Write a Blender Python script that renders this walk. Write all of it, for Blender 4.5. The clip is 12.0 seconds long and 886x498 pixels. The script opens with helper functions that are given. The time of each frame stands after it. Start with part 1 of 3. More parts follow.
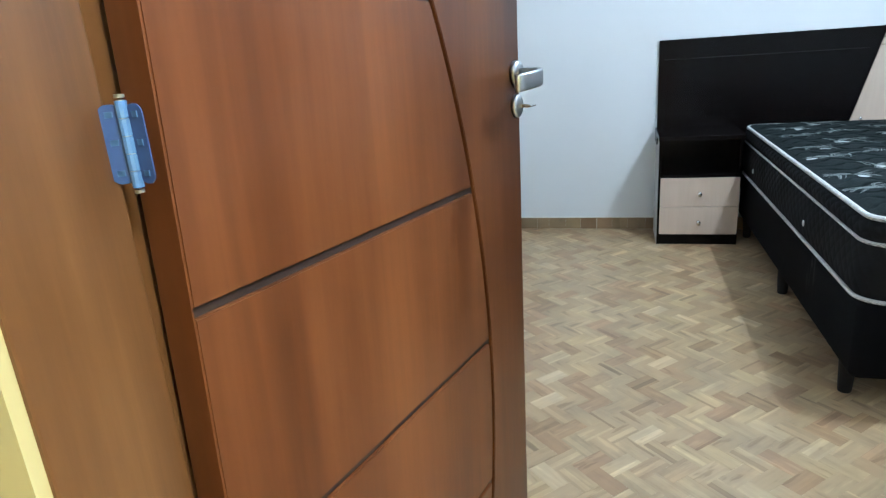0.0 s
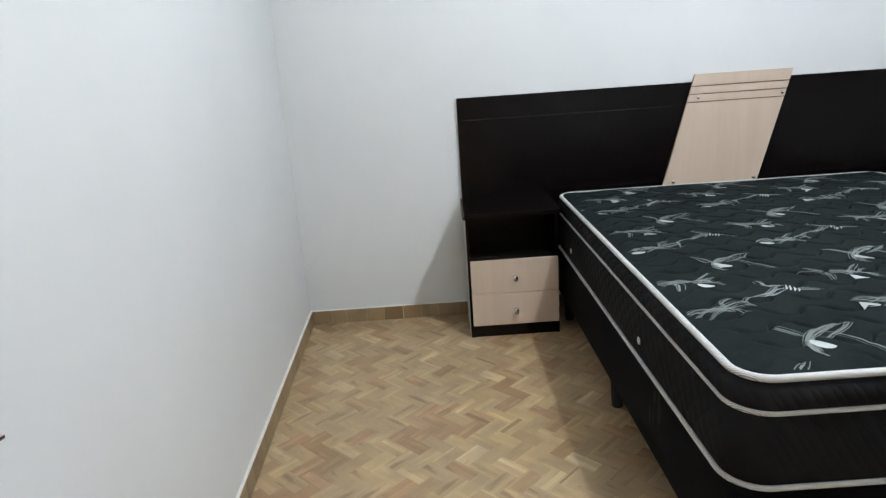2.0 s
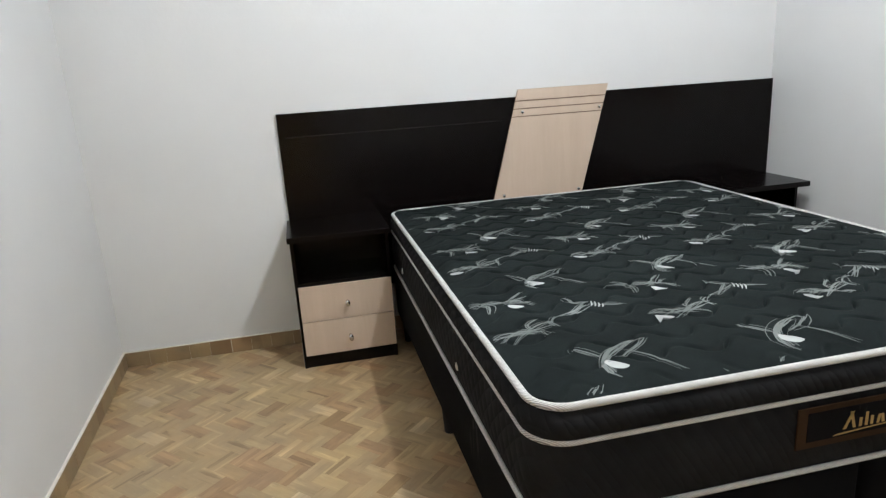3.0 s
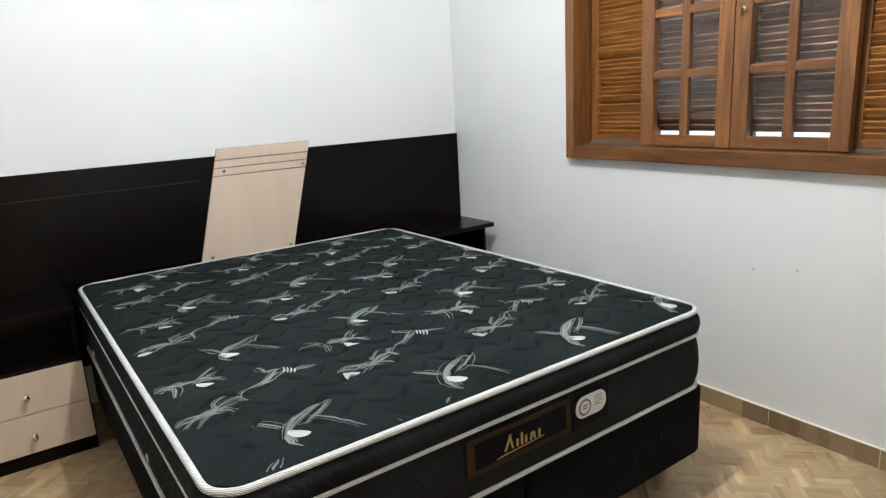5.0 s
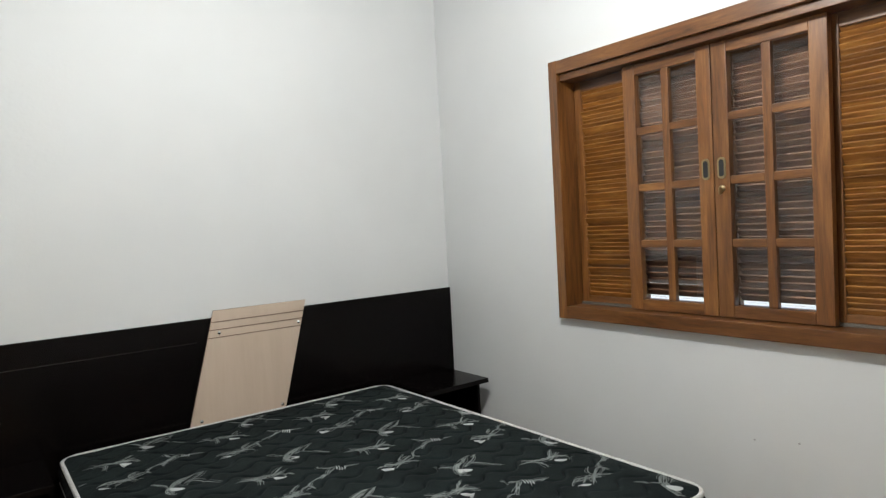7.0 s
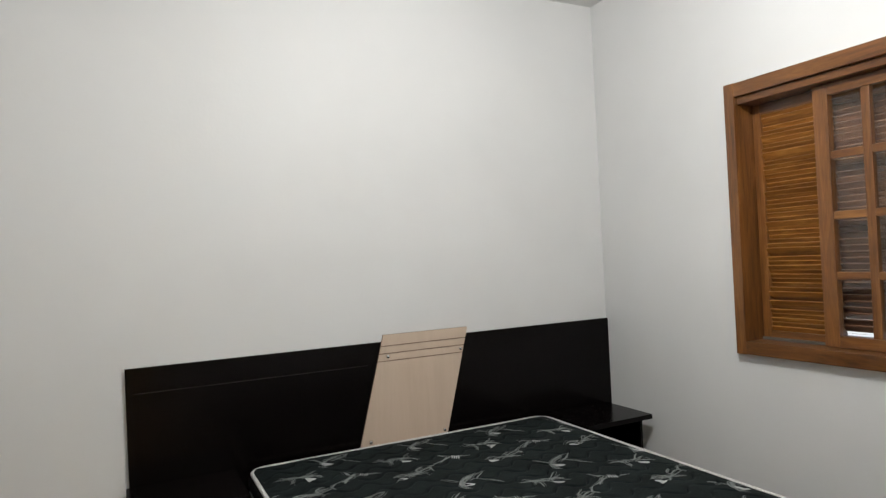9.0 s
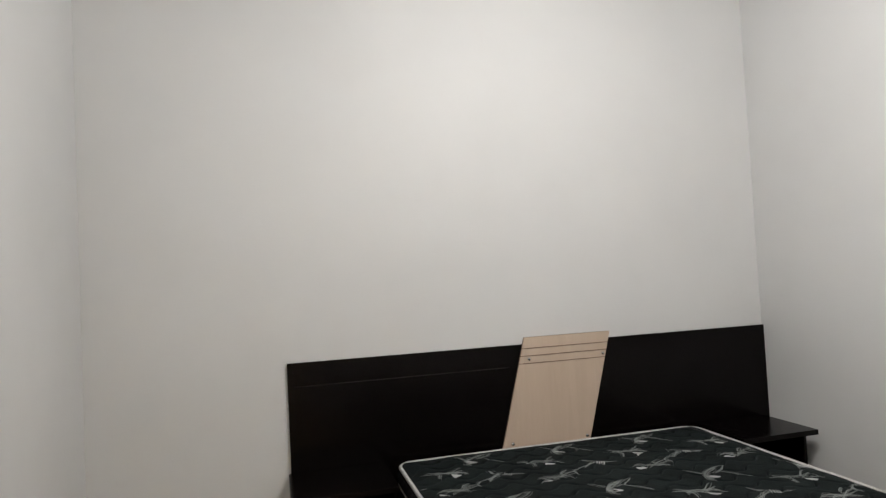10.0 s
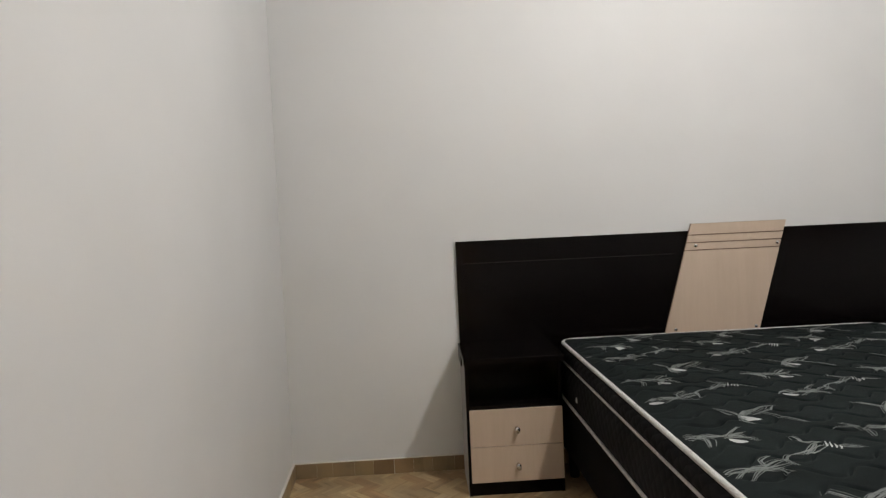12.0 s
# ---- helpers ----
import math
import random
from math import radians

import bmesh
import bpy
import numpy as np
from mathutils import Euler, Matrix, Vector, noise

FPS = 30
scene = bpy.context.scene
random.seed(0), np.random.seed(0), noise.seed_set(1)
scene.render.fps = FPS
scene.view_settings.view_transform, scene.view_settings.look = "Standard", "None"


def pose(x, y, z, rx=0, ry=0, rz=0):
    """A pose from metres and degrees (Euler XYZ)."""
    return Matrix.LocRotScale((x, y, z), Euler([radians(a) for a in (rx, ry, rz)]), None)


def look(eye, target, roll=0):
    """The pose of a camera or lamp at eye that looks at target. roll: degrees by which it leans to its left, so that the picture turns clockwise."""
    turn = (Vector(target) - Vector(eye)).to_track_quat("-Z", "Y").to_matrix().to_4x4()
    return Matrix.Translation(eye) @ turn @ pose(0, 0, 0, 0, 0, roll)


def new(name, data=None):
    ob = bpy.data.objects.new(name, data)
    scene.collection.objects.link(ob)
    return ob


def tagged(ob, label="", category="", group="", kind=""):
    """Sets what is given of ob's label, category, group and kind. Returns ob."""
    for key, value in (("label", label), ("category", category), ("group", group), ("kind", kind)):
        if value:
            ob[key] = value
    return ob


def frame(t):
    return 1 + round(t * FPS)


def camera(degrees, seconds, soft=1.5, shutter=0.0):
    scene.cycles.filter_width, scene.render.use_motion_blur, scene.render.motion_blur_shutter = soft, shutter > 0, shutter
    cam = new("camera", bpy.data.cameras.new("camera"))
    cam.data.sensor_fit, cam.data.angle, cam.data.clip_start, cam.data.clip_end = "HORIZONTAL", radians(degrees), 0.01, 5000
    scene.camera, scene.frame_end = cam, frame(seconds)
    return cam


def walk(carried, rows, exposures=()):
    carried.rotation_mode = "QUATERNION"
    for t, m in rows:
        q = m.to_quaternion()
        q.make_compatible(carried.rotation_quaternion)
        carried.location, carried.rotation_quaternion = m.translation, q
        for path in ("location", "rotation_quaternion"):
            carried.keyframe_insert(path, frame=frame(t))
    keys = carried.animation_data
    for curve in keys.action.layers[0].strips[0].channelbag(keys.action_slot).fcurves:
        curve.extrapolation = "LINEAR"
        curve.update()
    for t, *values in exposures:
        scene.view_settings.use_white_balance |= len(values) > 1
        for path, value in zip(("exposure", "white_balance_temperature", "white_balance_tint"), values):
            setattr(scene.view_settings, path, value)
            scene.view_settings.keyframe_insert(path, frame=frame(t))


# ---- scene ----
cam = camera(69.4, 12.0, soft=1.3)
PATH = [
    (0, (0.191, -0.005, 1.196), (-0.318, 1.828, 0.579), -4.3),
    (0.5, (0.228, 0.219, 1.198), (-0.221, 2.065, 0.574), -4.2),
    (1, (0.234, 0.438, 1.23), (-0.017, 2.318, 0.595), -3.8),
    (1.5, (0.235, 0.645, 1.272), (0.211, 2.547, 0.654), -3.8),
    (2, (0.332, 0.841, 1.274), (0.331, 2.762, 0.719), -4.0),
    (2.5, (0.449, 0.932, 1.247), (0.55, 2.854, 0.703), -3.6),
    (3, (0.535, 0.961, 1.263), (0.931, 2.845, 0.721), -3.6),
    (3.5, (0.59, 0.937, 1.262), (1.258, 2.742, 0.72), -3.4),
    (5.5, (0.693, 0.875, 1.376), (1.87, 2.44, 0.971), -3.0),
    (6, (0.688, 0.887, 1.435), (1.895, 2.459, 1.169), -3.1),
    (6.5, (0.682, 0.889, 1.477), (1.905, 2.465, 1.333), -3.0),
    (8.5, (0.506, 0.977, 1.518), (1.514, 2.705, 1.537), -2.9),
    (9, (0.463, 1.01, 1.512), (1.353, 2.801, 1.538), -2.7),
    (9.5, (0.42, 1.028, 1.513), (1.15, 2.89, 1.552), -2.7),
    (10, (0.402, 0.998, 1.484), (0.916, 2.929, 1.558), -2.9),
    (10.5, (0.348, 1.015, 1.456), (0.687, 2.984, 1.539), -2.7),
    (11, (0.338, 1.024, 1.442), (0.558, 3.011, 1.51), -2.6),
    (11.5, (0.317, 0.988, 1.392), (0.481, 2.981, 1.393), -2.9),
    (12, (0.259, 0.935, 1.247), (0.34, 2.93, 1.137), -2.6),
]
walk(cam, [(t, look(eye, target, roll)) for t, eye, target, roll in PATH],
     exposures=[(0, 0.9, 4850, 0), (0.5, 0.78, 4900, -6), (1, 0.68, 5200, -10), (1.5, 0.74, 5280, -5), (2, 0.66, 5680, 5),
                (2.5, 0.52, 6120, 7), (3, 0.66, 6010, 7), (3.5, 0.76, 5980, 7), (5.5, 0.78, 6050, 6), (6, 0.63, 6050, 5),
                (6.5, 0.35, 6150, 5), (8.5, 0.08, 6350, 6), (9.5, 0, 6500, 9), (11.5, -0.05, 6600, 10), (12, 0.02, 6600, 10)])

# ---------------------------------------------------------------- sizes
XL, XR, YB, ZC = -0.388, 3.004, 3.995, 2.962      # side walls, back wall, ceiling
YS0, YS1 = 0.278, 0.418                         # door wall, hall face and room face
JX0, JX1 = -0.190, 0.610                        # clear door opening
WY0, WY1, WZ0, WZ1 = 1.54, 3.012,1.067, 2.157   # window opening
BED = pose(1.692, 2.955, 0)                     # middle of the bed
SKEW = 1.9                                      # degrees by which the west wall is out of square

# ---------------------------------------------------------------- world and lamps
world = bpy.data.worlds.new("sky")
scene.world = world
world.use_nodes = True
wn = world.node_tree
sky = wn.nodes.new("ShaderNodeTexSky")
sky.sky_type, sky.sun_disc, sky.sun_elevation, sky.sun_rotation = "NISHITA", False, radians(56), radians(0)
wn.links.new(sky.outputs[0], wn.nodes["Background"].inputs[0])
wn.nodes["Background"].inputs[1].default_value = 0.12


def lamp(name, kind, energy, colour, m, radius):
    data = bpy.data.lights.new(name, kind)
    data.energy, data.color = energy, colour
    if kind == "SUN":
        data.angle = radius
    else:
        data.shadow_soft_size = radius
    ob = new(name, data)
    ob.matrix_world = m
    return ob


lamp("sun", "SUN", 4.5, (1.0, 0.96, 0.9), look((4, 12, 15), (4, 2, 0)), radians(0.5))
lamp("bulb_light", "POINT", 92, (1.0, 0.985, 0.965), pose(1.56, 2.15, 2.80), 0.028)
lamp("hall_light", "POINT", 235, (1.0, 0.87, 0.72), pose(1.45, -0.60, 2.62), 0.18)


# ---------------------------------------------------------------- mesh helpers
def link(name, bm, material, parent=None, label="", smooth=False):
    me = bpy.data.meshes.new(name)
    bm.to_mesh(me)
    bm.free()
    me.materials.append(material)
    if smooth:
        for p in me.polygons:
            p.use_smooth = True
    ob = new(name, me)
    ob.parent = parent
    if label:
        ob["label"] = label
    return ob


def part(name, bm, material, parent, label="", smooth=False):
    return link(name, bm, material, parent, label, smooth)


def root(name, m, label, category, group="", kind=""):
    ob = new(name)
    ob.empty_display_size = 0.05
    ob.matrix_world = m
    return tagged(ob, label, category, group, kind)


def merge(bm, other):
    me = bpy.data.meshes.new("tmp")
    other.to_mesh(me)
    other.free()
    bm.from_mesh(me)
    bpy.data.meshes.remove(me)
    return bm


def box(x0, x1, y0, y1, z0, z1, bevel=0.002, bm=None, turn=None):
    b = bmesh.new()
    bmesh.ops.create_cube(b, size=1)
    bmesh.ops.transform(b, verts=b.verts, matrix=Matrix.LocRotScale(
        ((x0 + x1) / 2, (y0 + y1) / 2, (z0 + z1) / 2), None, (x1 - x0, y1 - y0, z1 - z0)))
    if bevel:
        bmesh.ops.bevel(b, geom=b.edges[:], offset=bevel, segments=2, affect="EDGES", profile=0.6)
    if turn is not None:
        bmesh.ops.transform(b, verts=b.verts, matrix=turn)
    return merge(bm, b) if bm is not None else b


def prism(points, depth, place, bevel=0.0):
    """An outline in (u, v) pulled out by depth along w; place(u, v, w) gives the corner."""
    b = bmesh.new()
    low = [b.verts.new(place(u, v, 0)) for u, v in points]
    high = [b.verts.new(place(u, v, depth)) for u, v in points]
    b.faces.new(low[::-1])
    b.faces.new(high)
    n = len(points)
    for i in range(n):
        b.faces.new((low[i], low[(i + 1) % n], high[(i + 1) % n], high[i]))
    bmesh.ops.recalc_face_normals(b, faces=b.faces)
    if bevel:
        bmesh.ops.bevel(b, geom=b.edges[:], offset=bevel, segments=2, affect="EDGES", clamp_overlap=True)
    return b


def tube(points, radius, sides=8, closed=False, flat=1.0):
    """A round bar along points; flat squeezes it across its own vertical."""
    b = bmesh.new()
    pts = [Vector(p) for p in points]
    n = len(pts)
    rings = []
    for i, p in enumerate(pts):
        a = pts[i - 1] if (i or closed) else p
        c = pts[(i + 1) % n] if (i < n - 1 or closed) else p
        d = (c - a).normalized()
        side = d.cross(Vector((0, 0, 1)))
        side = side.normalized() if side.length > 1e-4 else Vector((1, 0, 0))
        up = side.cross(d)
        rings.append([b.verts.new(p + radius * (math.cos(t) * side * flat + math.sin(t) * up))
                      for t in [2 * math.pi * k / sides for k in range(sides)]])
    for i in range(n if closed else n - 1):
        r, s = rings[i], rings[(i + 1) % n]
        for k in range(sides):
            b.faces.new((r[k], r[(k + 1) % sides], s[(k + 1) % sides], s[k]))
    if not closed:
        b.faces.new(rings[0])
        b.faces.new(rings[-1][::-1])
    bmesh.ops.recalc_face_normals(b, faces=b.faces)
    return b


def lathe(profile, sides=20, m=None):
    """A turned shape from (radius, height) pairs about z."""
    b = bmesh.new()
    rings = [[b.verts.new((r * math.cos(2 * math.pi * k / sides), r * math.sin(2 * math.pi * k / sides), z))
              for k in range(sides)] for r, z in profile]
    for r, s in zip(rings, rings[1:]):
        for k in range(sides):
            b.faces.new((r[k], r[(k + 1) % sides], s[(k + 1) % sides], s[k]))
    b.faces.new(rings[0][::-1])
    b.faces.new(rings[-1])
    bmesh.ops.recalc_face_normals(b, faces=b.faces)
    if m is not None:
        bmesh.ops.transform(b, verts=b.verts, matrix=m)
    return b


def round_rect(hx, hy, r, inset=0.0, steps=8):
    """Corners of a rectangle of half sides hx, hy with rounded corners, drawn in by inset."""
    hx, hy, r = hx - inset, hy - inset, max(r - inset, 0.004)
    out = []
    for cx, cy, a0 in ((hx - r, hy - r, 0), (r - hx, hy - r, 90), (r - hx, r - hy, 180), (hx - r, r - hy, 270)):
        for k in range(steps + 1):
            a = radians(a0 + 90 * k / steps)
            out.append((cx + r * math.cos(a), cy + r * math.sin(a)))
    return out


def loft(hx, hy, r, profile, caps=True, steps=8):
    """Rounded rectangles stacked by (z, inset)."""
    b = bmesh.new()
    rings = [[b.verts.new((x, y, z)) for x, y in round_rect(hx, hy, r, i, steps)] for z, i in profile]
    n = len(rings[0])
    for p, q in zip(rings, rings[1:]):
        for k in range(n):
            b.faces.new((p[k], p[(k + 1) % n], q[(k + 1) % n], q[k]))
    if caps:
        b.faces.new(rings[0][::-1])
        b.faces.new(rings[-1])
    bmesh.ops.recalc_face_normals(b, faces=b.faces)
    return b


# ---------------------------------------------------------------- materials
def material(name, rough=0.5, metal=0.0, coat=0.0, spec=0.5):
    m = bpy.data.materials.new(name)
    m.use_nodes = True
    t = m.node_tree
    b = t.nodes["Principled BSDF"]
    b.inputs["Roughness"].default_value = rough
    b.inputs["Metallic"].default_value = metal
    b.inputs["Coat Weight"].default_value = coat
    b.inputs["Specular IOR Level"].default_value = spec
    return m, t, b


def coords(t, scale=(1, 1, 1), out="Object", turn=(0, 0, 0)):
    c = t.nodes.new("ShaderNodeTexCoord")
    p = t.nodes.new("ShaderNodeMapping")
    p.inputs["Scale"].default_value = scale
    p.inputs["Rotation"].default_value = [radians(a) for a in turn]
    t.links.new(c.outputs[out], p.inputs[0])
    return p.outputs[0]


def noise_tex(t, vec, scale, detail=4, rough=0.55, warp=0.0):
    n = t.nodes.new("ShaderNodeTexNoise")
    n.inputs["Scale"].default_value = scale
    n.inputs["Detail"].default_value = detail
    n.inputs["Roughness"].default_value = rough
    n.inputs["Distortion"].default_value = warp
    t.links.new(vec, n.inputs["Vector"])
    return n.outputs[0]


def ramp(t, value, stops):
    r = t.nodes.new("ShaderNodeValToRGB")
    e = r.color_ramp.elements
    while len(e) < len(stops):
        e.new(0.5)
    for k, (p, c) in zip(e, stops):
        k.position, k.color = p, (*c, 1)
    t.links.new(value, r.inputs[0])
    return r.outputs[0]


def mix(t, f, a, b, kind="MIX"):
    n = t.nodes.new("ShaderNodeMix")
    n.data_type, n.blend_type = "RGBA", kind
    for s, v in ((n.inputs[0], f), (n.inputs[6], a), (n.inputs[7], b)):
        if hasattr(v, "links"):
            t.links.new(v, s)
        else:
            s.default_value = v if not isinstance(v, tuple) else (*v, 1)
    return n.outputs[2]


def math_node(t, op, a, b=0.0):
    n = t.nodes.new("ShaderNodeMath")
    n.operation = op
    for s, v in ((n.inputs[0], a), (n.inputs[1], b)):
        if hasattr(v, "links"):
            t.links.new(v, s)
        else:
            s.default_value = v
    return n.outputs[0]


def bump(t, b, height, strength, dist):
    n = t.nodes.new("ShaderNodeBump")
    n.inputs["Strength"].default_value = strength
    n.inputs["Distance"].default_value = dist
    t.links.new(height, n.inputs["Height"])
    t.links.new(n.outputs[0], b.inputs["Normal"])


def paint(name, colour, rough=0.6, dirt=0.06):
    m, t, b = material(name, rough, spec=0.3)
    v = coords(t)
    big = noise_tex(t, v, 1.1, 3)
    dark = tuple(c * (1 - dirt) for c in colour)
    t.links.new(ramp(t, big, [(0.35, dark), (0.65, colour)]), b.inputs["Base Color"])
    fine = noise_tex(t, v, 60, 4)
    roll = noise_tex(t, v, 9, 3)
    bump(t, b, math_node(t, "ADD", fine, math_node(t, "MULTIPLY", roll, 2.0)), 0.12, 0.004)
    return m


def wood(name, dark, mid, light, grain=(14, 14, 0.9), rough=0.3, coat=0.25, warp=0.6, relief=0.12, per_object=False, spec=0.5):
    """Varnished wood; the grain runs along the axis with the small scale."""
    m, t, b = material(name, rough, coat=coat, spec=spec)
    b.inputs["Coat Roughness"].default_value = 0.15
    v = coords(t, grain)
    if per_object:
        o = t.nodes.new("ShaderNodeObjectInfo")
        a = t.nodes.new("ShaderNodeVectorMath")
        a.operation = "ADD"
        s = t.nodes.new("ShaderNodeVectorMath")
        s.operation = "SCALE"
        s.inputs[0].default_value = (17, 23, 31)
        t.links.new(o.outputs["Random"], s.inputs["Scale"])
        t.links.new(v, a.inputs[0])
        t.links.new(s.outputs[0], a.inputs[1])
        v = a.outputs[0]
    g = noise_tex(t, v, 1.6, 5, 0.6, warp)
    f = noise_tex(t, v, 9, 4, 0.6)
    both = math_node(t, "ADD", math_node(t, "MULTIPLY", g, 0.75), math_node(t, "MULTIPLY", f, 0.25))
    col = ramp(t, both, [(0.32, dark), (0.5, mid), (0.68, light)])
    if per_object:
        tone = ramp(t, o.outputs["Random"], [(0.0, (0.78, 0.74, 0.7)), (1.0, (1.15, 1.12, 1.05))])
        col = mix(t, 1.0, col, tone, "MULTIPLY")
    t.links.new(col, b.inputs["Base Color"])
    r = t.nodes.new("ShaderNodeMapRange")
    r.inputs[3].default_value, r.inputs[4].default_value = rough * 0.8, rough * 1.3
    t.links.new(g, r.inputs[0])
    t.links.new(r.outputs[0], b.inputs["Roughness"])
    bump(t, b, f, relief, 0.002)
    return m


def world_coords(t):
    return t.nodes.new("ShaderNodeNewGeometry").outputs["Position"]


def block_print(name, island, shade=1.0, turn=0):
    """Floor blocks in tan, brown and grey, each with its own tone and streaks."""
    m, t, b = material(name, 0.33, spec=0.45)
    if island:
        o = t.nodes.new("ShaderNodeNewGeometry").outputs["Random Per Island"]
    else:
        o = t.nodes.new("ShaderNodeObjectInfo").outputs["Random"]
    # most blocks lie close together in tone; patches of the print drift from grey to tan
    tone = ramp(t, o, [(0.0, (0.225, 0.160, 0.085)), (0.12, (0.290, 0.200, 0.118)), (0.40, (0.318, 0.252, 0.152)),
                       (0.72, (0.345, 0.272, 0.168)), (0.90, (0.362, 0.290, 0.168)), (1.0, (0.425, 0.352, 0.235))])
    drift = ramp(t, noise_tex(t, world_coords(t), 6.5, 3, 0.6), [(0.36, (0.88, 0.88, 0.90)), (0.5, (1.0, 0.99, 0.97)), (0.64, (1.08, 1.04, 0.98))])
    tone = mix(t, 1.0, tone, drift, "MULTIPLY")
    tone = mix(t, 1.0, tone, (shade * 1.06, shade * 0.98, shade * 0.91), "MULTIPLY")
    s = t.nodes.new("ShaderNodeVectorMath")
    s.operation = "SCALE"
    s.inputs[0].default_value = (7, 11, 5)
    t.links.new(o, s.inputs["Scale"])
    streaks = []
    along = coords(t, (1, 1, 1), "Object", (0, 0, turn))
    for size in ((9, 75, 1), (5, 30, 1)):
        p = t.nodes.new("ShaderNodeMapping")
        p.inputs["Scale"].default_value = size
        t.links.new(along, p.inputs[0])
        a = t.nodes.new("ShaderNodeVectorMath")
        a.operation = "ADD"
        t.links.new(p.outputs[0], a.inputs[0])
        t.links.new(s.outputs[0], a.inputs[1])
        streaks.append(noise_tex(t, a.outputs[0], 1.0, 3, 0.55))
    st = streaks[0]
    strip = ramp(t, streaks[1], [(0.33, (0.74, 0.71, 0.67)), (0.38, (0.97, 0.96, 0.95)), (0.60, (1, 1, 1)), (0.64, (1.14, 1.15, 1.14))])
    grain = ramp(t, st, [(0.25, (0.84, 0.82, 0.80)), (0.42, (0.95, 0.94, 0.93)), (0.6, (1, 1, 1)), (0.78, (1.12, 1.11, 1.09))])
    col = mix(t, 1.0, mix(t, 1.0, tone, strip, "MULTIPLY"), grain, "MULTIPLY")
    # strips inside a block: a third of its width each, a few of them pale or dark
    sep = t.nodes.new("ShaderNodeSeparateXYZ")
    t.links.new(along, sep.inputs[0])
    cell = math_node(t, "FLOOR", math_node(t, "MULTIPLY", sep.outputs[1], 1 / 0.0187))
    w = t.nodes.new("ShaderNodeTexWhiteNoise")
    w.noise_dimensions = "2D"
    pair = t.nodes.new("ShaderNodeCombineXYZ")
    t.links.new(cell, pair.inputs[0])
    t.links.new(math_node(t, "MULTIPLY", o, 977.0), pair.inputs[1])
    t.links.new(pair.outputs[0], w.inputs["Vector"])
    thin = ramp(t, w.outputs["Value"], [(0.0, (0.66, 0.62, 0.58)), (0.035, (0.88, 0.87, 0.85)), (0.12, (1, 1, 1)), (0.80, (1.02, 1.02, 1.02)),
                                        (0.90, (1.16, 1.17, 1.17)), (1.0, (1.30, 1.31, 1.31))])
    col = mix(t, 1.0, col, thin, "MULTIPLY")
    grime = ramp(t, noise_tex(t, world_coords(t), 5, 5, 0.65), [(0.26, (0.84, 0.83, 0.82)), (0.45, (1, 1, 1))])
    t.links.new(mix(t, 1.0, col, grime, "MULTIPLY"), b.inputs["Base Color"])
    bump(t, b, st, 0.08, 0.002)
    return m


def fabric(name, colour, cell=0.0, weave=900, rough=0.9):
    m, t, b = material(name, rough, spec=0.08)
    v = coords(t)
    n = noise_tex(t, v, 6, 4)
    lo, hi = tuple(c * 0.75 for c in colour), tuple(c * 1.25 for c in colour)
    t.links.new(ramp(t, n, [(0.35, lo), (0.65, hi)]), b.inputs["Base Color"])
    w = noise_tex(t, v, weave, 2)
    if cell:
        # diamond quilting: two families of slanting furrows
        h = None
        for sx in (1, -1):
            k = t.nodes.new("ShaderNodeTexWave")
            k.wave_type, k.bands_direction, k.wave_profile = "BANDS", "X", "SIN"
            k.inputs["Scale"].default_value = 0.314 / cell
            t.links.new(coords(t, (1, 1, 1), "Object", (40 * sx, 0, 45 * sx)), k.inputs["Vector"])
            p = math_node(t, "POWER", k.outputs["Fac"], 0.35)
            h = p if h is None else math_node(t, "MULTIPLY", h, p)
        w = math_node(t, "ADD", math_node(t, "MULTIPLY", h, 1.0), math_node(t, "MULTIPLY", w, 0.05))
        bump(t, b, w, 0.28, 0.009)
    else:
        bump(t, b, w, 0.25, 0.002)
    return m


def worn_fabric(name, colour, weave=500):
    """Black base cloth with a few pale rubbed threads."""
    m = fabric(name, colour, weave=weave)
    t = m.node_tree
    b = t.nodes["Principled BSDF"]
    old = b.inputs["Base Color"].links[0].from_socket
    rub = noise_tex(t, coords(t, (60, 60, 9)), 1.0, 4, 0.7)
    where = noise_tex(t, coords(t), 3.2, 2)
    mask = ramp(t, math_node(t, "MULTIPLY", rub, where), [(0.37, (0, 0, 0)), (0.46, (1, 1, 1))])
    t.links.new(mix(t, mask, old, (0.026, 0.024, 0.022)), b.inputs["Base Color"])
    return m


def plain(name, colour, rough=0.5, metal=0.0, coat=0.0):
    m, t, b = material(name, rough, metal, coat)
    n = noise_tex(t, coords(t), 40, 4)
    t.links.new(ramp(t, n, [(0.3, tuple(c * 0.88 for c in colour)), (0.7, colour)]), b.inputs["Base Color"])
    r = t.nodes.new("ShaderNodeMapRange")
    r.inputs[3].default_value, r.inputs[4].default_value = rough * 0.85, min(1, rough * 1.2)
    t.links.new(n, r.inputs[0])
    t.links.new(r.outputs[0], b.inputs["Roughness"])
    return m


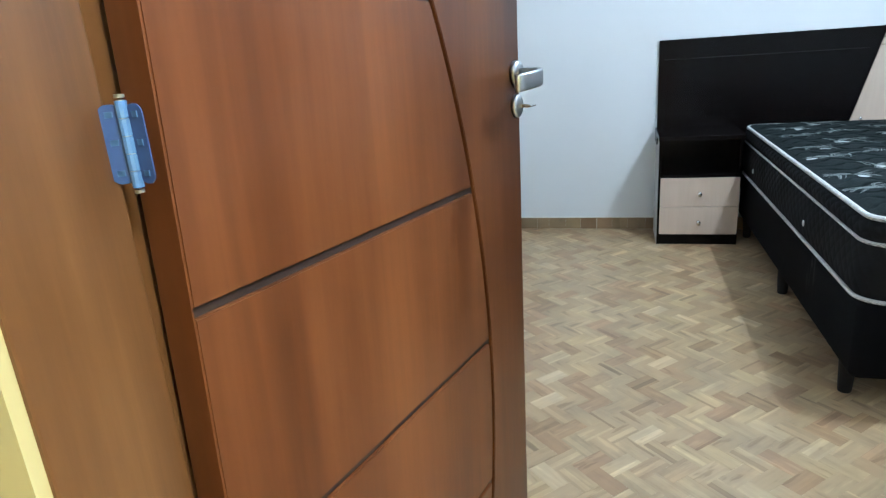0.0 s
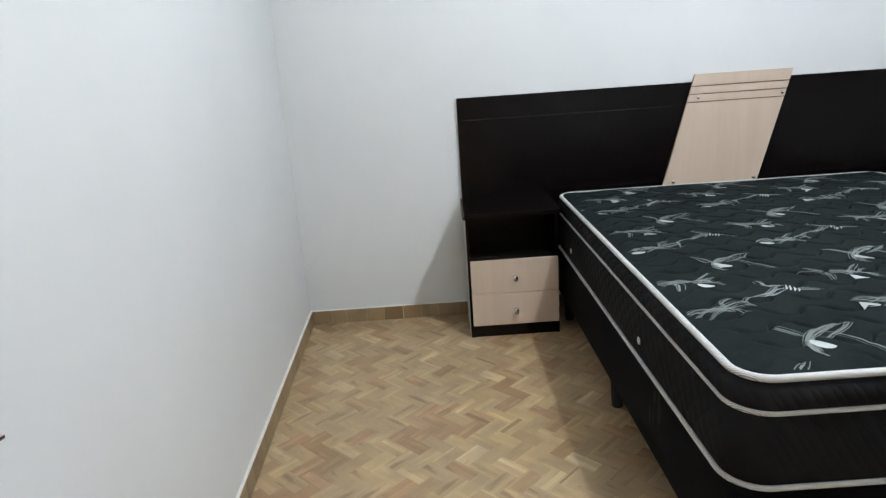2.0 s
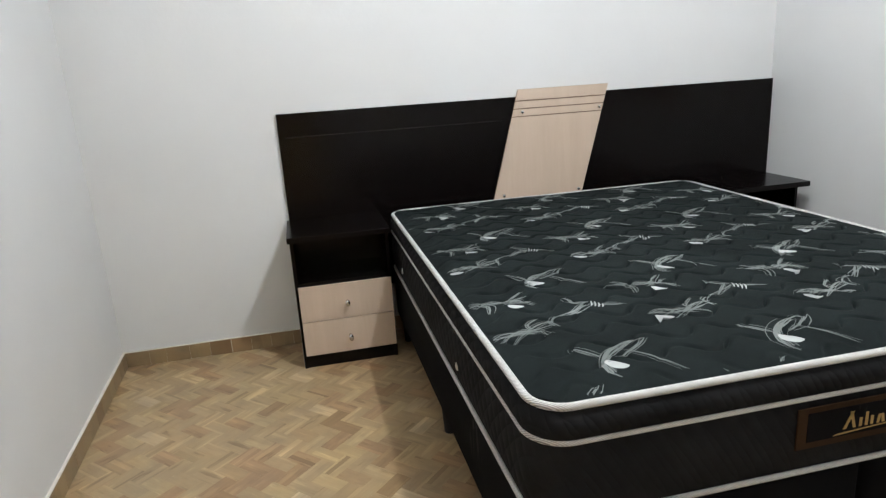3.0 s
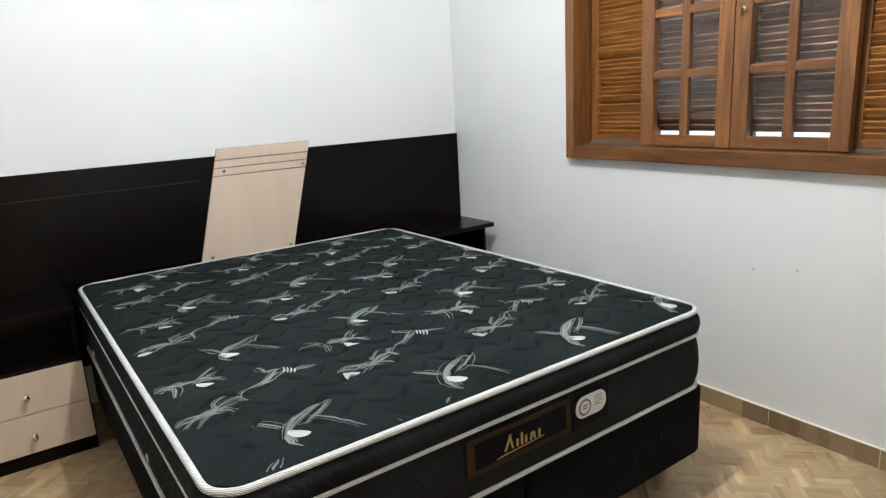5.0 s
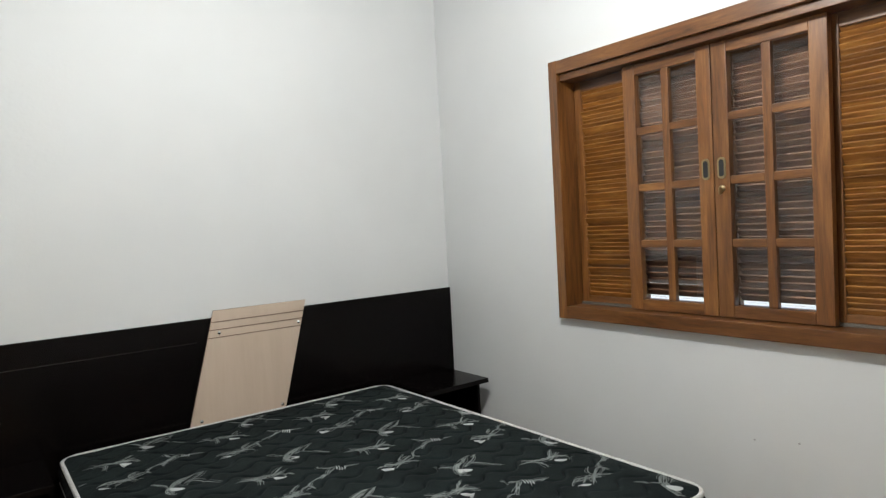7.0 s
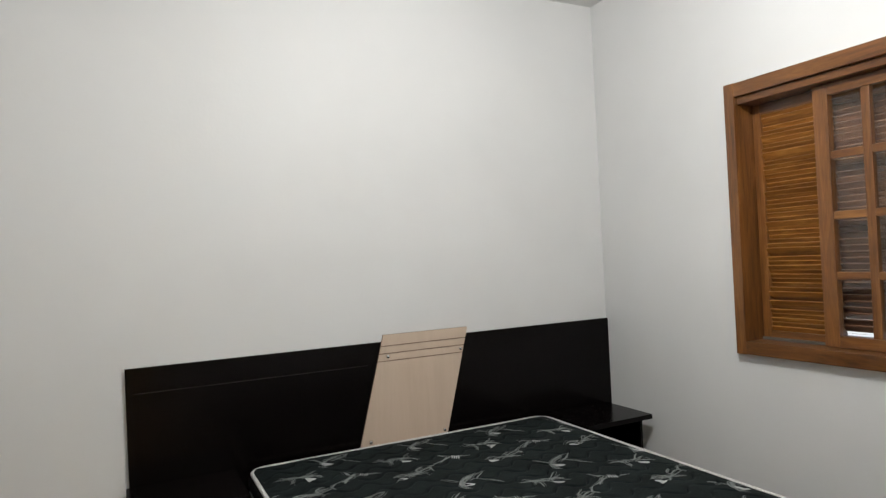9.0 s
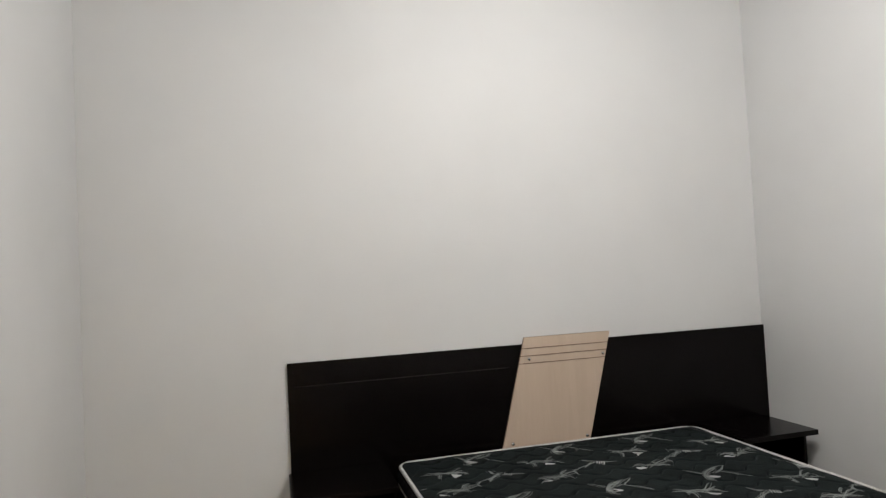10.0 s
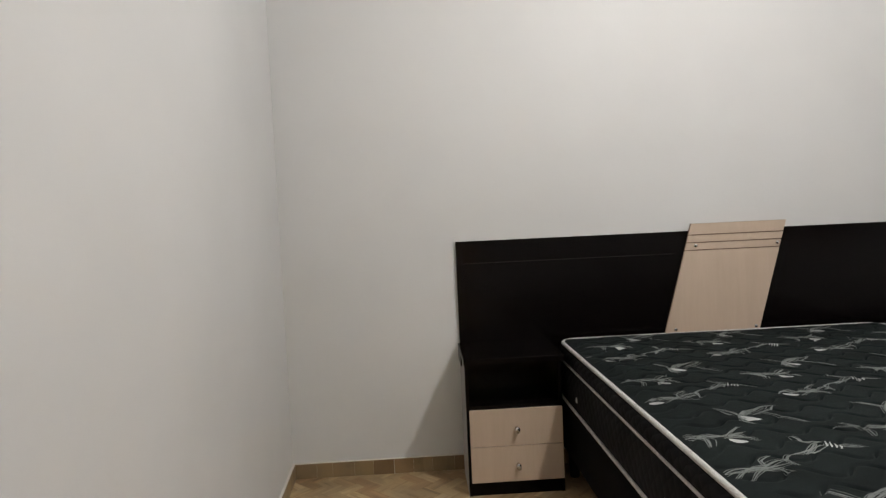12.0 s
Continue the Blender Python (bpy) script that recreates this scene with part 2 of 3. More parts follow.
WHITE = paint("white_wall_paint", (0.65, 0.65, 0.645))
YELLOW = paint("yellow_wall_paint", (0.35, 0.305, 0.14))
CEILING = paint("ceiling_paint", (0.74, 0.74, 0.73))
DOORWOOD = wood("varnished_door_veneer", (0.042, 0.0120, 0.0021), (0.078, 0.0245, 0.0050), (0.128, 0.045, 0.0110),
                (3.2, 3.2, 0.28), 0.42, 0.22, 0.5, spec=0.28)
GROOVE = plain("dark_groove", (0.020, 0.010, 0.0065), 0.6)
JAMBWOOD = wood("varnished_jamb_wood", (0.060, 0.026, 0.0070), (0.095, 0.042, 0.0112), (0.133, 0.064, 0.018), (7, 7, 0.5), 0.38)
WINWOOD = wood("varnished_window_wood", (0.058, 0.020, 0.0048), (0.140, 0.054, 0.0125), (0.235, 0.103, 0.027),
               (16, 2.0, 16), 0.36, 0.25, 0.8, per_object=True)
WINWOODZ = wood("varnished_window_stile", (0.058, 0.020, 0.0048), (0.140, 0.054, 0.0125), (0.235, 0.103, 0.027),
                (18, 18, 1.6), 0.36, 0.25, 0.8, per_object=True)
# inner slats: daylight coming through is put into the colour as a pinkish tone
SLAT_INNER = wood("louvre_slat_daylit", (0.070, 0.032, 0.019), (0.145, 0.070, 0.042), (0.27, 0.145, 0.093), (20, 2.4, 20), 0.34, 0.4,
                  0.9, per_object=True)
SLAT = wood("louvre_slat_wood", (0.12, 0.043, 0.008), (0.22, 0.088, 0.0165), (0.37, 0.175, 0.042), (20, 2.4, 20), 0.34, 0.35,
            0.9, per_object=True)
WENGE = wood("dark_wenge_laminate", (0.0019, 0.0013, 0.0012), (0.0029, 0.002, 0.0019), (0.0042, 0.0029, 0.0026),
             (1.2, 30, 40), 0.2, 0.0, 0.3, 0.015, spec=0.13)
BEIGE = wood("pale_beige_laminate", (0.485, 0.378, 0.29), (0.515, 0.404, 0.312), (0.545, 0.43, 0.335),
             (10, 10, 0.9), 0.42, 0.0, 0.5, 0.04)
CHROME = plain("polished_chrome", (0.75, 0.76, 0.77), 0.14, 1.0)
STEEL = plain("satin_steel", (0.46, 0.48, 0.50), 0.34, 1.0)
# hinge metal: the blue of a cool reflection is painted into both colours
ZINC = plain("zinc_cool_reflection", (0.04, 0.075, 0.21), 0.42, 0.2)
ZINC_PALE = plain("pale_zinc_cool_reflection", (0.10, 0.19, 0.38), 0.42, 0.2)
BRASS = plain("aged_brass", (0.33, 0.26, 0.15), 0.4, 1.0)
BLACK = plain("black_plastic", (0.004, 0.004, 0.0044), 0.7)
GROUT = plain("pale_grout", (0.68, 0.65, 0.58), 0.8)
PLUG = plain("wall_filler", (0.42, 0.41, 0.40), 0.8)
RAWBOARD = plain("raw_side_board", (0.36, 0.34, 0.32), 0.6)
SEAM = plain("tan_joint", (0.30, 0.215, 0.13), 0.7)
BLOCK = [block_print("wood_block_tile", False, 1.0, a) for a in (-45, 45)]
BLOCKS = [block_print("wood_block_tile_rest", True, 1.0, a) for a in (-45, 45)]
# the block print darkened for the shade on upright tiles
SKIRT = block_print("shaded_skirting_tile", False, 0.72)
BASEFAB = worn_fabric("black_base_fabric", (0.0035, 0.0035, 0.004), weave=500)
BANDFAB = fabric("charcoal_quilted_fabric", (0.0125, 0.0125, 0.0132), cell=0.03)
TOPFAB = fabric("dark_green_black_fabric", (0.0085, 0.0113, 0.0115))
GOLD = plain("gold_thread", (0.38, 0.26, 0.09), 0.45, 0.3)
BROWN = fabric("brown_label_cloth", (0.034, 0.018, 0.009))
STICKER = plain("white_sticker", (0.62, 0.60, 0.57), 0.5)
INK = plain("sticker_ink", (0.10, 0.095, 0.09), 0.6)
PRINT = fabric("pale_grey_print", (0.17, 0.184, 0.177), weave=700)
PETAL = fabric("white_print", (0.38, 0.39, 0.38), weave=700)


def piping_material():
    m, t, b = material("striped_piping", 0.7)
    k = t.nodes.new("ShaderNodeTexWave")
    k.wave_type, k.bands_direction = "BANDS", "DIAGONAL"
    k.inputs["Scale"].default_value = 105
    t.links.new(coords(t), k.inputs["Vector"])
    t.links.new(ramp(t, k.outputs["Fac"], [(0.15, (0.24, 0.235, 0.225)), (0.45, (0.68, 0.67, 0.65))]), b.inputs["Base Color"])
    bump(t, b, k.outputs["Fac"], 0.5, 0.002)
    return m


PIPING = piping_material()


def glass_material():
    m, t, b = material("window_glass", 0.02, spec=0.2)
    b.inputs["Base Color"].default_value = (0.95, 0.97, 0.96, 1)
    b.inputs["Transmission Weight"].default_value = 1.0
    b.inputs["IOR"].default_value = 1.45
    return m


GLASS = glass_material()

# ---------------------------------------------------------------- the room
HX0, HX1, HY0 = -1.5, 2.2, -1.6                 # hall


def slab(name, x0, x1, y0, y1, z0, z1, mat, label, category):
    return tagged(link(name, box(x0, x1, y0, y1, z0, z1, 0), mat), label, category, kind="structure")


floor = slab("floor", XL - 0.15, XR + 0.15, HY0, YB + 0.15, -0.12, -0.004, SEAM,
             "floor of tan and grey wood-look blocks laid in herringbone", "floor")
slab("ceiling", XL - 0.15, XR + 0.15, YS0, YB + 0.15, ZC, ZC + 0.12, CEILING, "plain white painted flat ceiling", "ceiling")
slab("wall_north", XL - 0.15, XR + 0.15, YB, YB + 0.15, 0, ZC, WHITE, "plain white painted wall behind the headboard", "wall")
west = box(-0.15, 0, YS1 - YB + 0.002, 0, 0, ZC, 0, None, pose(XL, YB, 0, 0, 0, SKEW))
tagged(link("wall_west", west, WHITE), "plain white painted side wall", "wall", kind="structure")
XJ = XL + (YB - YS1) * math.tan(radians(SKEW))   # where the side wall meets the door wall


def wall_with_hole(name, a0, a1, b0, b1, t0, t1, along_y, mat, label):
    """A wall a long with one opening (b: a0, a1, z0, z1 of it) and thickness t0 to t1."""
    h0, h1, z0, z1 = b0[0], b0[1], b1[0], b1[1]
    bm = bmesh.new()
    pieces = [(a0, h0, 0, ZC), (h1, a1, 0, ZC), (h0, h1, z1, ZC)]
    if z0 > 0:
        pieces.append((h0, h1, 0, z0))
    for p0, p1, q0, q1 in pieces:
        if along_y:
            box(t0, t1, p0, p1, q0, q1, 0, bm)
        else:
            box(p0, p1, t0, t1, q0, q1, 0, bm)
    bmesh.ops.remove_doubles(bm, verts=bm.verts, dist=1e-5)
    return tagged(link(name, bm, mat), label, "wall", kind="structure")


wall_with_hole("wall_east", YS1, YB, (WY0 - 0.03, WY1 + 0.03), (WZ0 - 0.03, WZ1 + 0.03), XR, XR + 0.15, True, WHITE,
               "white painted wall with a wooden window")
wall_with_hole("wall_south", XL - 0.15, XR + 0.15, (JX0 - 0.035, JX1 + 0.035), (0, 2.145), YS0 + 0.012, YS1, False, WHITE,
               "white painted wall with the doorway")
# hall side of the door wall and the plain hall around the start of the walk
wall_with_hole("wall_hall", HX0, HX1, (JX0 - 0.003, JX1 + 0.035), (0, 2.145), YS0, YS0 + 0.012, False, YELLOW,
               "yellow painted hall wall around the doorway")
slab("wall_hall_west", HX0 - 0.1, HX0, HY0, YS0, 0, ZC, YELLOW, "yellow painted hall wall", "wall")
slab("wall_hall_east", HX1, HX1 + 0.1, HY0, YS0, 0, ZC, YELLOW, "yellow painted hall wall", "wall")
slab("wall_hall_south", HX0 - 0.1, HX1 + 0.1, HY0 - 0.1, HY0, 0, ZC, YELLOW, "yellow painted hall wall", "wall")
slab("ceiling_hall", HX0 - 0.1, HX1 + 0.1, HY0 - 0.1, YS0, ZC, ZC + 0.1, CEILING, "plain white painted hall ceiling", "ceiling")
slab("floor_hall", HX0, XL - 0.15, HY0, YS0, -0.12, -0.004, SEAM, "tan hall floor", "floor")
slab("ground", -40, 60, -40, 40, -0.6, -0.5, paint("pale_concrete", (0.60, 0.59, 0.57)), "pale concrete ground outside", "ground")

# ---------------------------------------------------------------- ceiling lamp
fix = root("ceiling_lamp", pose(1.56, 2.15, ZC), "small white round ceiling lamp with a bulb holder", "lamp")
part("plate", lathe([(0.16, 0.0), (0.16, -0.012), (0.15, -0.02), (0.02, -0.022)], 28), STICKER, fix)
part("bulb_holder", lathe([(0.022, -0.018), (0.022, -0.07), (0.016, -0.075), (0.005, -0.076)], 16), STICKER, fix)

# ---------------------------------------------------------------- door frame and door
frame_ob = root("door_frame", pose(0, 0, 0), "varnished orange-brown wooden door frame", "door frame", kind="structure")
part("jamb", box(JX0 - 0.035, JX0, YS0 + 0.012, YS1 + 0.003, 0, 2.11, 0.003), JAMBWOOD, frame_ob)
part("jamb", box(JX1, JX1 + 0.035, YS0 - 0.004, YS1 + 0.003, 0, 2.11, 0.003), JAMBWOOD, frame_ob)
part("head", box(JX0 - 0.035, JX1 + 0.035, YS0 - 0.004, YS1 + 0.003, 2.11, 2.145, 0.003), JAMBWOOD, frame_ob)
part("stop", box(JX1 - 0.012, JX1, YS0 - 0.004, YS1 - 0.042, 0, 2.11, 0.002), JAMBWOOD, frame_ob)

# added deep block that closes the view through the hinge gap and darkens it
part("added_trim", box(XJ + 0.001, JX0 - 0.024, YS1 + 0.004, YS1 + 0.085, 0, 2.16, 0.002), JAMBWOOD, frame_ob)
part("added_trim", box(JX1 - 0.004, JX1 + 0.05, YS1 + 0.004, YS1 + 0.014, 0, 2.16, 0.002), JAMBWOOD, frame_ob)

DW, DH, DT = 0.783, 2.10, 0.040
door = root("door_1", pose(-0.151, 0.496, 1.0, 0, 0, 76.3) @ pose(0, 0, 0, 0, 2.0, 0) @ pose(-0.056, 0, -0.960),
            "open orange-brown varnished wooden door with curved and straight grooves", "door", kind="structure")
ARC_R, ARC_X, ARC_Z, GAP = 1.5, 0.622, 0.56, 0.0055


def arc_x(z):
    d = ARC_R ** 2 - (z - ARC_Z) ** 2
    return ARC_X - ARC_R + math.sqrt(max(d, 0))


part("core", box(0, DW, 0.007, DT, 0, DH, 0.001), GROOVE, door)
part("back_skin", box(0.001, DW - 0.001, DT, DT + 0.003, 0.001, DH - 0.001, 0.001), DOORWOOD, door)
part("hinge_edge", box(-0.002, 0.0, 0.0005, DT, 0, DH, 0.0005), DOORWOOD, door)
part("lock_edge", box(DW, DW + 0.002, 0.0005, DT, 0, DH, 0.0005), DOORWOOD, door)
LEVELS = [0.0, 0.077, 0.364, 0.652, 0.940, 1.228, 1.513, 1.76]
for z0, z1 in zip(LEVELS, LEVELS[1:]):
    lo, hi = z0 + (GAP if z0 else 0), z1 - GAP
    edge = [(max(arc_x(lo + (hi - lo) * k / 8) - GAP, 0.012), lo + (hi - lo) * k / 8) for k in range(9)]
    outline = [(0.0, lo)] + edge + [(0.0, hi)]
    part("panel", prism(outline, 0.007, lambda u, v, w: (u, w, v), 0.0012), DOORWOOD, door)
zs = [1.77 * k / 24 for k in range(25)]
outline = [(DW, 0.0), (DW, DH), (0.0, DH), (0.0, 1.785)] + [(max(arc_x(z) + GAP, 0.006), z) for z in zs[::-1]]
part("stile", prism(outline, 0.007, lambda u, v, w: (u, w, v), 0.0012), DOORWOOD, door)

# lever handle: rose, neck, broad bent grip; key rose with a key in it
LX = DW - 0.018
handle = part("door_handle", lathe([(0.0235, 0), (0.0235, 0.006), (0.021, 0.010), (0.012, 0.011)], 24,
                                   pose(LX, 0, 1.115, 90, 0, 0)), STEEL, door, "satin metal lever handle", True)
grip = [(0.0, 0.0), (0.0, -0.030), (-0.004, -0.046), (-0.016, -0.056), (-0.032, -0.058), (-0.052, -0.055), (-0.072, -0.049),
        (-0.088, -0.043)]
bm = bmesh.new()
rings = []
for i, (gx, gy) in enumerate(grip):
    k = i / (len(grip) - 1)
    a, c = grip[max(i - 1, 0)], grip[min(i + 1, len(grip) - 1)]
    d = Vector((c[0] - a[0], c[1] - a[1], 0)).normalized()
    side = Vector((-d.y, d.x, 0))
    tall, thick = 0.010 + 0.005 * min(1, k * 3), 0.0045
    ring = []
    for j in range(12):
        w = 2 * math.pi * j / 12
        cx, cz = math.copysign(abs(math.cos(w)) ** 0.5, math.cos(w)), math.copysign(abs(math.sin(w)) ** 0.5, math.sin(w))
        ring.append(bm.verts.new(Vector((LX + gx * 1.12, gy, 1.115 - 0.014 * k)) + side * thick * cx + Vector((0, 0, tall * cz))))
    rings.append(ring)
for r, s in zip(rings, rings[1:]):
    for j in range(12):
        bm.faces.new((r[j], r[(j + 1) % 12], s[(j + 1) % 12], s[j]))
bm.faces.new(rings[0])
bm.faces.new(rings[-1][::-1])
bmesh.ops.recalc_face_normals(bm, faces=bm.faces)
part("lever", bm, STEEL, handle, smooth=True)
krose = part("key_rose", lathe([(0.021, 0), (0.021, 0.006), (0.018, 0.009), (0.008, 0.010)], 24,
                               pose(LX, 0, 1.058, 90, 0, 0)), STEEL, door, smooth=True)
part("key", merge(box(LX - 0.004, LX + 0.004, -0.028, 0.0, 1.055, 1.061, 0.001),
                  box(LX - 0.013, LX + 0.013, -0.036, -0.022, 1.0565, 1.0595, 0.001)), CHROME, krose)

# hinge: knuckles with tips and two rounded plates
hinge = root("door_hinge", pose(-0.172, 0.417, 1.137) @ Matrix.Scale(0.86, 4), "grey steel hinge with rounded plates on the door edge", "hinge")
for k in range(5):
    part("knuckle", lathe([(0.0030, k * 0.0158 - 0.0395), (0.0052, k * 0.0158 - 0.0393), (0.0052, k * 0.0158 - 0.0243),
                           (0.0030, k * 0.0158 - 0.0241)], 10), ZINC_PALE, hinge)
part("pin", lathe([(0.0042, -0.0395), (0.0042, 0.0395), (0.001, 0.0396)], 10), STEEL, hinge)
for s in (1, -1):
    part("pin_tip", lathe([(0.0046, 0.0415), (0.0046, 0.0445), (0.001, 0.0447)], 12,
                          pose(0, 0, 0, 0 if s > 0 else 180, 0, 0)), STEEL, hinge)
plate = round_rect(0.0105, 0.036, 0.009)
part("plate", prism(plate, 0.002, lambda u, v, w: (-0.0125 + u, 0.000 - w + 0.4 * u, v), 0.0004), ZINC, hinge)
part("plate", prism(plate, 0.002, lambda u, v, w: (0.0125 + u, 0.001 - w - 0.27 * u, v), 0.0004), ZINC, hinge)
for sx, tilt in ((-0.0135, 0.4), (0.0135, -0.27)):
    for z in (-0.026, 0.002, 0.027):
        part("screw", prism([(sx + u, z + v) for u, v in round_rect(0.0035, 0.0012, 0.0008)], 0.0030,
                            lambda u, v, w, a=sx, k=tilt: (u, 0.0005 - w + k * (u - a), v)), ZINC_PALE, hinge)

# ---------------------------------------------------------------- window
win = root("window_1", pose(0, 0, 0), "varnished wooden window with glazed leaves and closed louvre shutters", "window",
           kind="structure")
CX0, CX1 = 2.969, XR + 0.15                     # casing front, outer face
part("casing", box(CX0, CX1, WY1, WY1 + 0.052, WZ0 - 0.061, WZ1 + 0.086, 0.003), WINWOODZ, win)
part("casing", box(CX0, CX1, WY0 - 0.064, WY0, WZ0 - 0.061, WZ1 + 0.086, 0.003), WINWOODZ, win)
part("casing", box(CX0 + 0.001, CX1, WY0, WY1, WZ1 + 0.022, WZ1 + 0.084, 0.003), WINWOOD, win)
part("rail", box(CX0 + 0.022, CX1 - 0.002, WY0, WY1, WZ1 - 0.012, WZ1 + 0.022, 0.003), WINWOOD, win)
part("window_sill", box(CX0 - 0.001, CX1, WY0, WY1, WZ0 - 0.059, WZ0, 0.003), WINWOOD, win)
part("track", box(CX0 + 0.11, CX1 - 0.004, WY0 + 0.002, WY1 - 0.002, WZ0, WZ0 + 0.012, 0.001), plain("dirty_track", (0.10, 0.085, 0.07), 0.7), win)


def leaf(y0, y1, x0, flip):
    """A glazed leaf, two panes by four, with its bars as separate pieces."""
    x1 = x0 + 0.034
    z0, z1 = WZ0 + 0.004, WZ1 - 0.014
    lf = part("leaf", box(x0, x1, y0, y0 + 0.062, z0, z1, 0.003), WINWOODZ, win)
    part("stile", box(x0, x1, y1 - 0.062, y1, z0, z1, 0.003), WINWOODZ, lf)
    part("bottom_rail", box(x0 + 0.001, x1 - 0.001, y0 + 0.062, y1 - 0.062, z0, z0 + 0.046, 0.003), WINWOOD, lf)
    part("top_rail", box(x0 + 0.001, x1 - 0.001, y0 + 0.062, y1 - 0.062, z1 - 0.046, z1, 0.003), WINWOOD, lf)
    zb, zt, ym = z0 + 0.046, z1 - 0.046, (y0 + y1) / 2
    part("glazing_bar", box(x0 + 0.004, x1 - 0.004, ym - 0.017, ym + 0.017, zb, zt, 0.003), WINWOODZ, lf)
    step = (zt - zb) / 4
    for k in (1, 2, 3):
        for ya, yb in ((y0 + 0.062, ym - 0.017), (ym + 0.017, y1 - 0.062)):
            part("glazing_bar", box(x0 + 0.004, x1 - 0.004, ya, yb, zb + k * step - 0.016, zb + k * step + 0.016, 0.003),
                 WINWOOD, lf)
    for k in range(4):
        for ya, yb in ((y0 + 0.062, ym - 0.017), (ym + 0.017, y1 - 0.062)):
            g = part("pane", box(x0 + 0.016, x0 + 0.019, ya - 0.002, yb + 0.002, zb + k * step + 0.014,
                                 zb + (k + 1) * step - 0.014, 0), GLASS, lf)
            g.visible_shadow = False
    yp = y0 + 0.031 if flip else y1 - 0.031
    pull = part("pull", prism(round_rect(0.017, 0.042, 0.016), 0.004, lambda u, v, w: (x0 - w, yp + u, 1.656 + v), 0.001),
                BRASS, lf, "oval brass finger pull")
    # flat black plate stands in for the shade inside the pull's hollow
    part("recess_shade", prism(round_rect(0.010, 0.033, 0.0095), 0.0012, lambda u, v, w: (x0 - 0.0036 - w, yp + u, 1.656 + v)),
         BLACK, pull)
    return lf, yp


MID = 2.270
leaf(MID + 0.002, MID + 0.416, 3.035, True)
lf, yp = leaf(MID - 0.424, MID - 0.002, 3.035, False)
lock = part("lock", lathe([(0.013, 0), (0.013, 0.004), (0.008, 0.007), (0.003, 0.008)], 16,
                          pose(3.035, yp, 1.577, 0, -90, 0)), BRASS, lf, "small brass lock", True)
part("key", box(3.008, 3.03, yp - 0.002, yp + 0.002, 1.553, 1.581, 0.001), BRASS, lock)


rnd_s = random.Random(11)


def shutter(y0, y1, x0, gap, step=0.0255, wide=0.0182, tilt=47, wood_of=None):
    """A louvre panel of sloping slats between two stiles."""
    x1 = x0 + 0.03
    z0, z1 = WZ0 + 0.012, WZ1 - 0.014
    sh = part("shutter", box(x0, x1, y0, y0 + 0.04, z0, z1, 0.003), WINWOODZ, win)
    part("stile", box(x0, x1, y1 - 0.04, y1, z0, z1, 0.003), WINWOODZ, sh)
    part("bottom_rail", box(x0, x1, y0 + 0.04, y1 - 0.04, z0, z0 + 0.030, 0.003), WINWOOD, sh)
    part("top_rail", box(x0, x1, y0 + 0.04, y1 - 0.04, z1 - 0.05, z1, 0.003), WINWOOD, sh)
    za, zb = z0 + 0.030 + gap, z1 - 0.05
    n = round((zb - za) / step)
    pitch = (zb - za) / n
    data = None
    for k in range(n):
        zc = za + (k + 0.5) * pitch
        m = pose((x0 + x1) / 2, 0, zc, 0, tilt + rnd_s.uniform(-2.2, 2.2), rnd_s.uniform(-0.25, 0.25))
        if data is None:
            s = part("slat", box(-wide, wide, y0 + 0.038, y1 - 0.038, -0.0042, 0.0042, 0.0036), wood_of or SLAT, sh)
            data = s.data
        else:
            s = new("slat", data)
            s.parent = sh
        s.matrix_local = m
    return sh


shutter(MID + 0.40, WY1 - 0.005, 3.085, 0.0, 0.0195, 0.0138, 58)
shutter(WY0 + 0.005, MID - 0.40, 3.085, 0.0, 0.0195, 0.0138, 58)
shutter(MID + 0.005, MID + 0.43, 3.117, 0.020, wood_of=SLAT_INNER)
shutter(MID - 0.43, MID - 0.005, 3.117, 0.020, wood_of=SLAT_INNER)

# ---------------------------------------------------------------- headboard with slanted panel
hb = root("headboard", pose(0, 0, 0), "wide dark wenge headboard with a slanted beige panel", "headboard")
HF = 3.977
board = part("board", box(0.443, XR - 0.002, HF, YB - 0.001, 0.25, 1.110, 0.0015), WENGE, hb)
part("inlay_line", box(0.47, 1.50, HF - 0.0007, HF + 0.001, 1.002, 1.0046, 0.0), plain("line_edge", (0.012, 0.009, 0.008), 0.4), board)
SL = 0.2655


def slant(zs0, zs1, inset=0.0):
    x = lambda z: 1.581 + SL * (z - 1.1445)
    return [(x(zs0) + inset, zs0), (x(zs0) + 0.468 - inset, zs0), (x(zs1) + 0.468 - inset, zs1), (x(zs1) + inset, zs1)]


cuts = [0.30, 1.016, 1.053, 1.090, 1.1445]
panel = part("slanted_panel", prism(slant(0.30, 1.1445, 0.001), 0.008, lambda u, v, w: (u, HF - 0.001 - w, v), 0), plain(
    "panel_groove", (0.20, 0.13, 0.09), 0.7), hb, "slanted beige panel with three grooves")
for z0, z1 in zip(cuts, cuts[1:]):
    part("slat", prism(slant(z0 + 0.0022, z1 - (0.0022 if z1 < 1.14 else 0)), 0.007,
                       lambda u, v, w: (u, HF - 0.009 - w, v), 0.0008), BEIGE, panel)
for sx, sz in ((1.493, 0.636), (1.890, 0.634), (1.600, 1.038), (2.003, 1.036)):
    part("screw", lathe([(0.0085, 0), (0.0085, 0.003), (0.006, 0.006), (0.001, 0.0065)], 14,
                        pose(sx, HF - 0.016, sz, 90, 0, 0)), CHROME, panel, smooth=True)


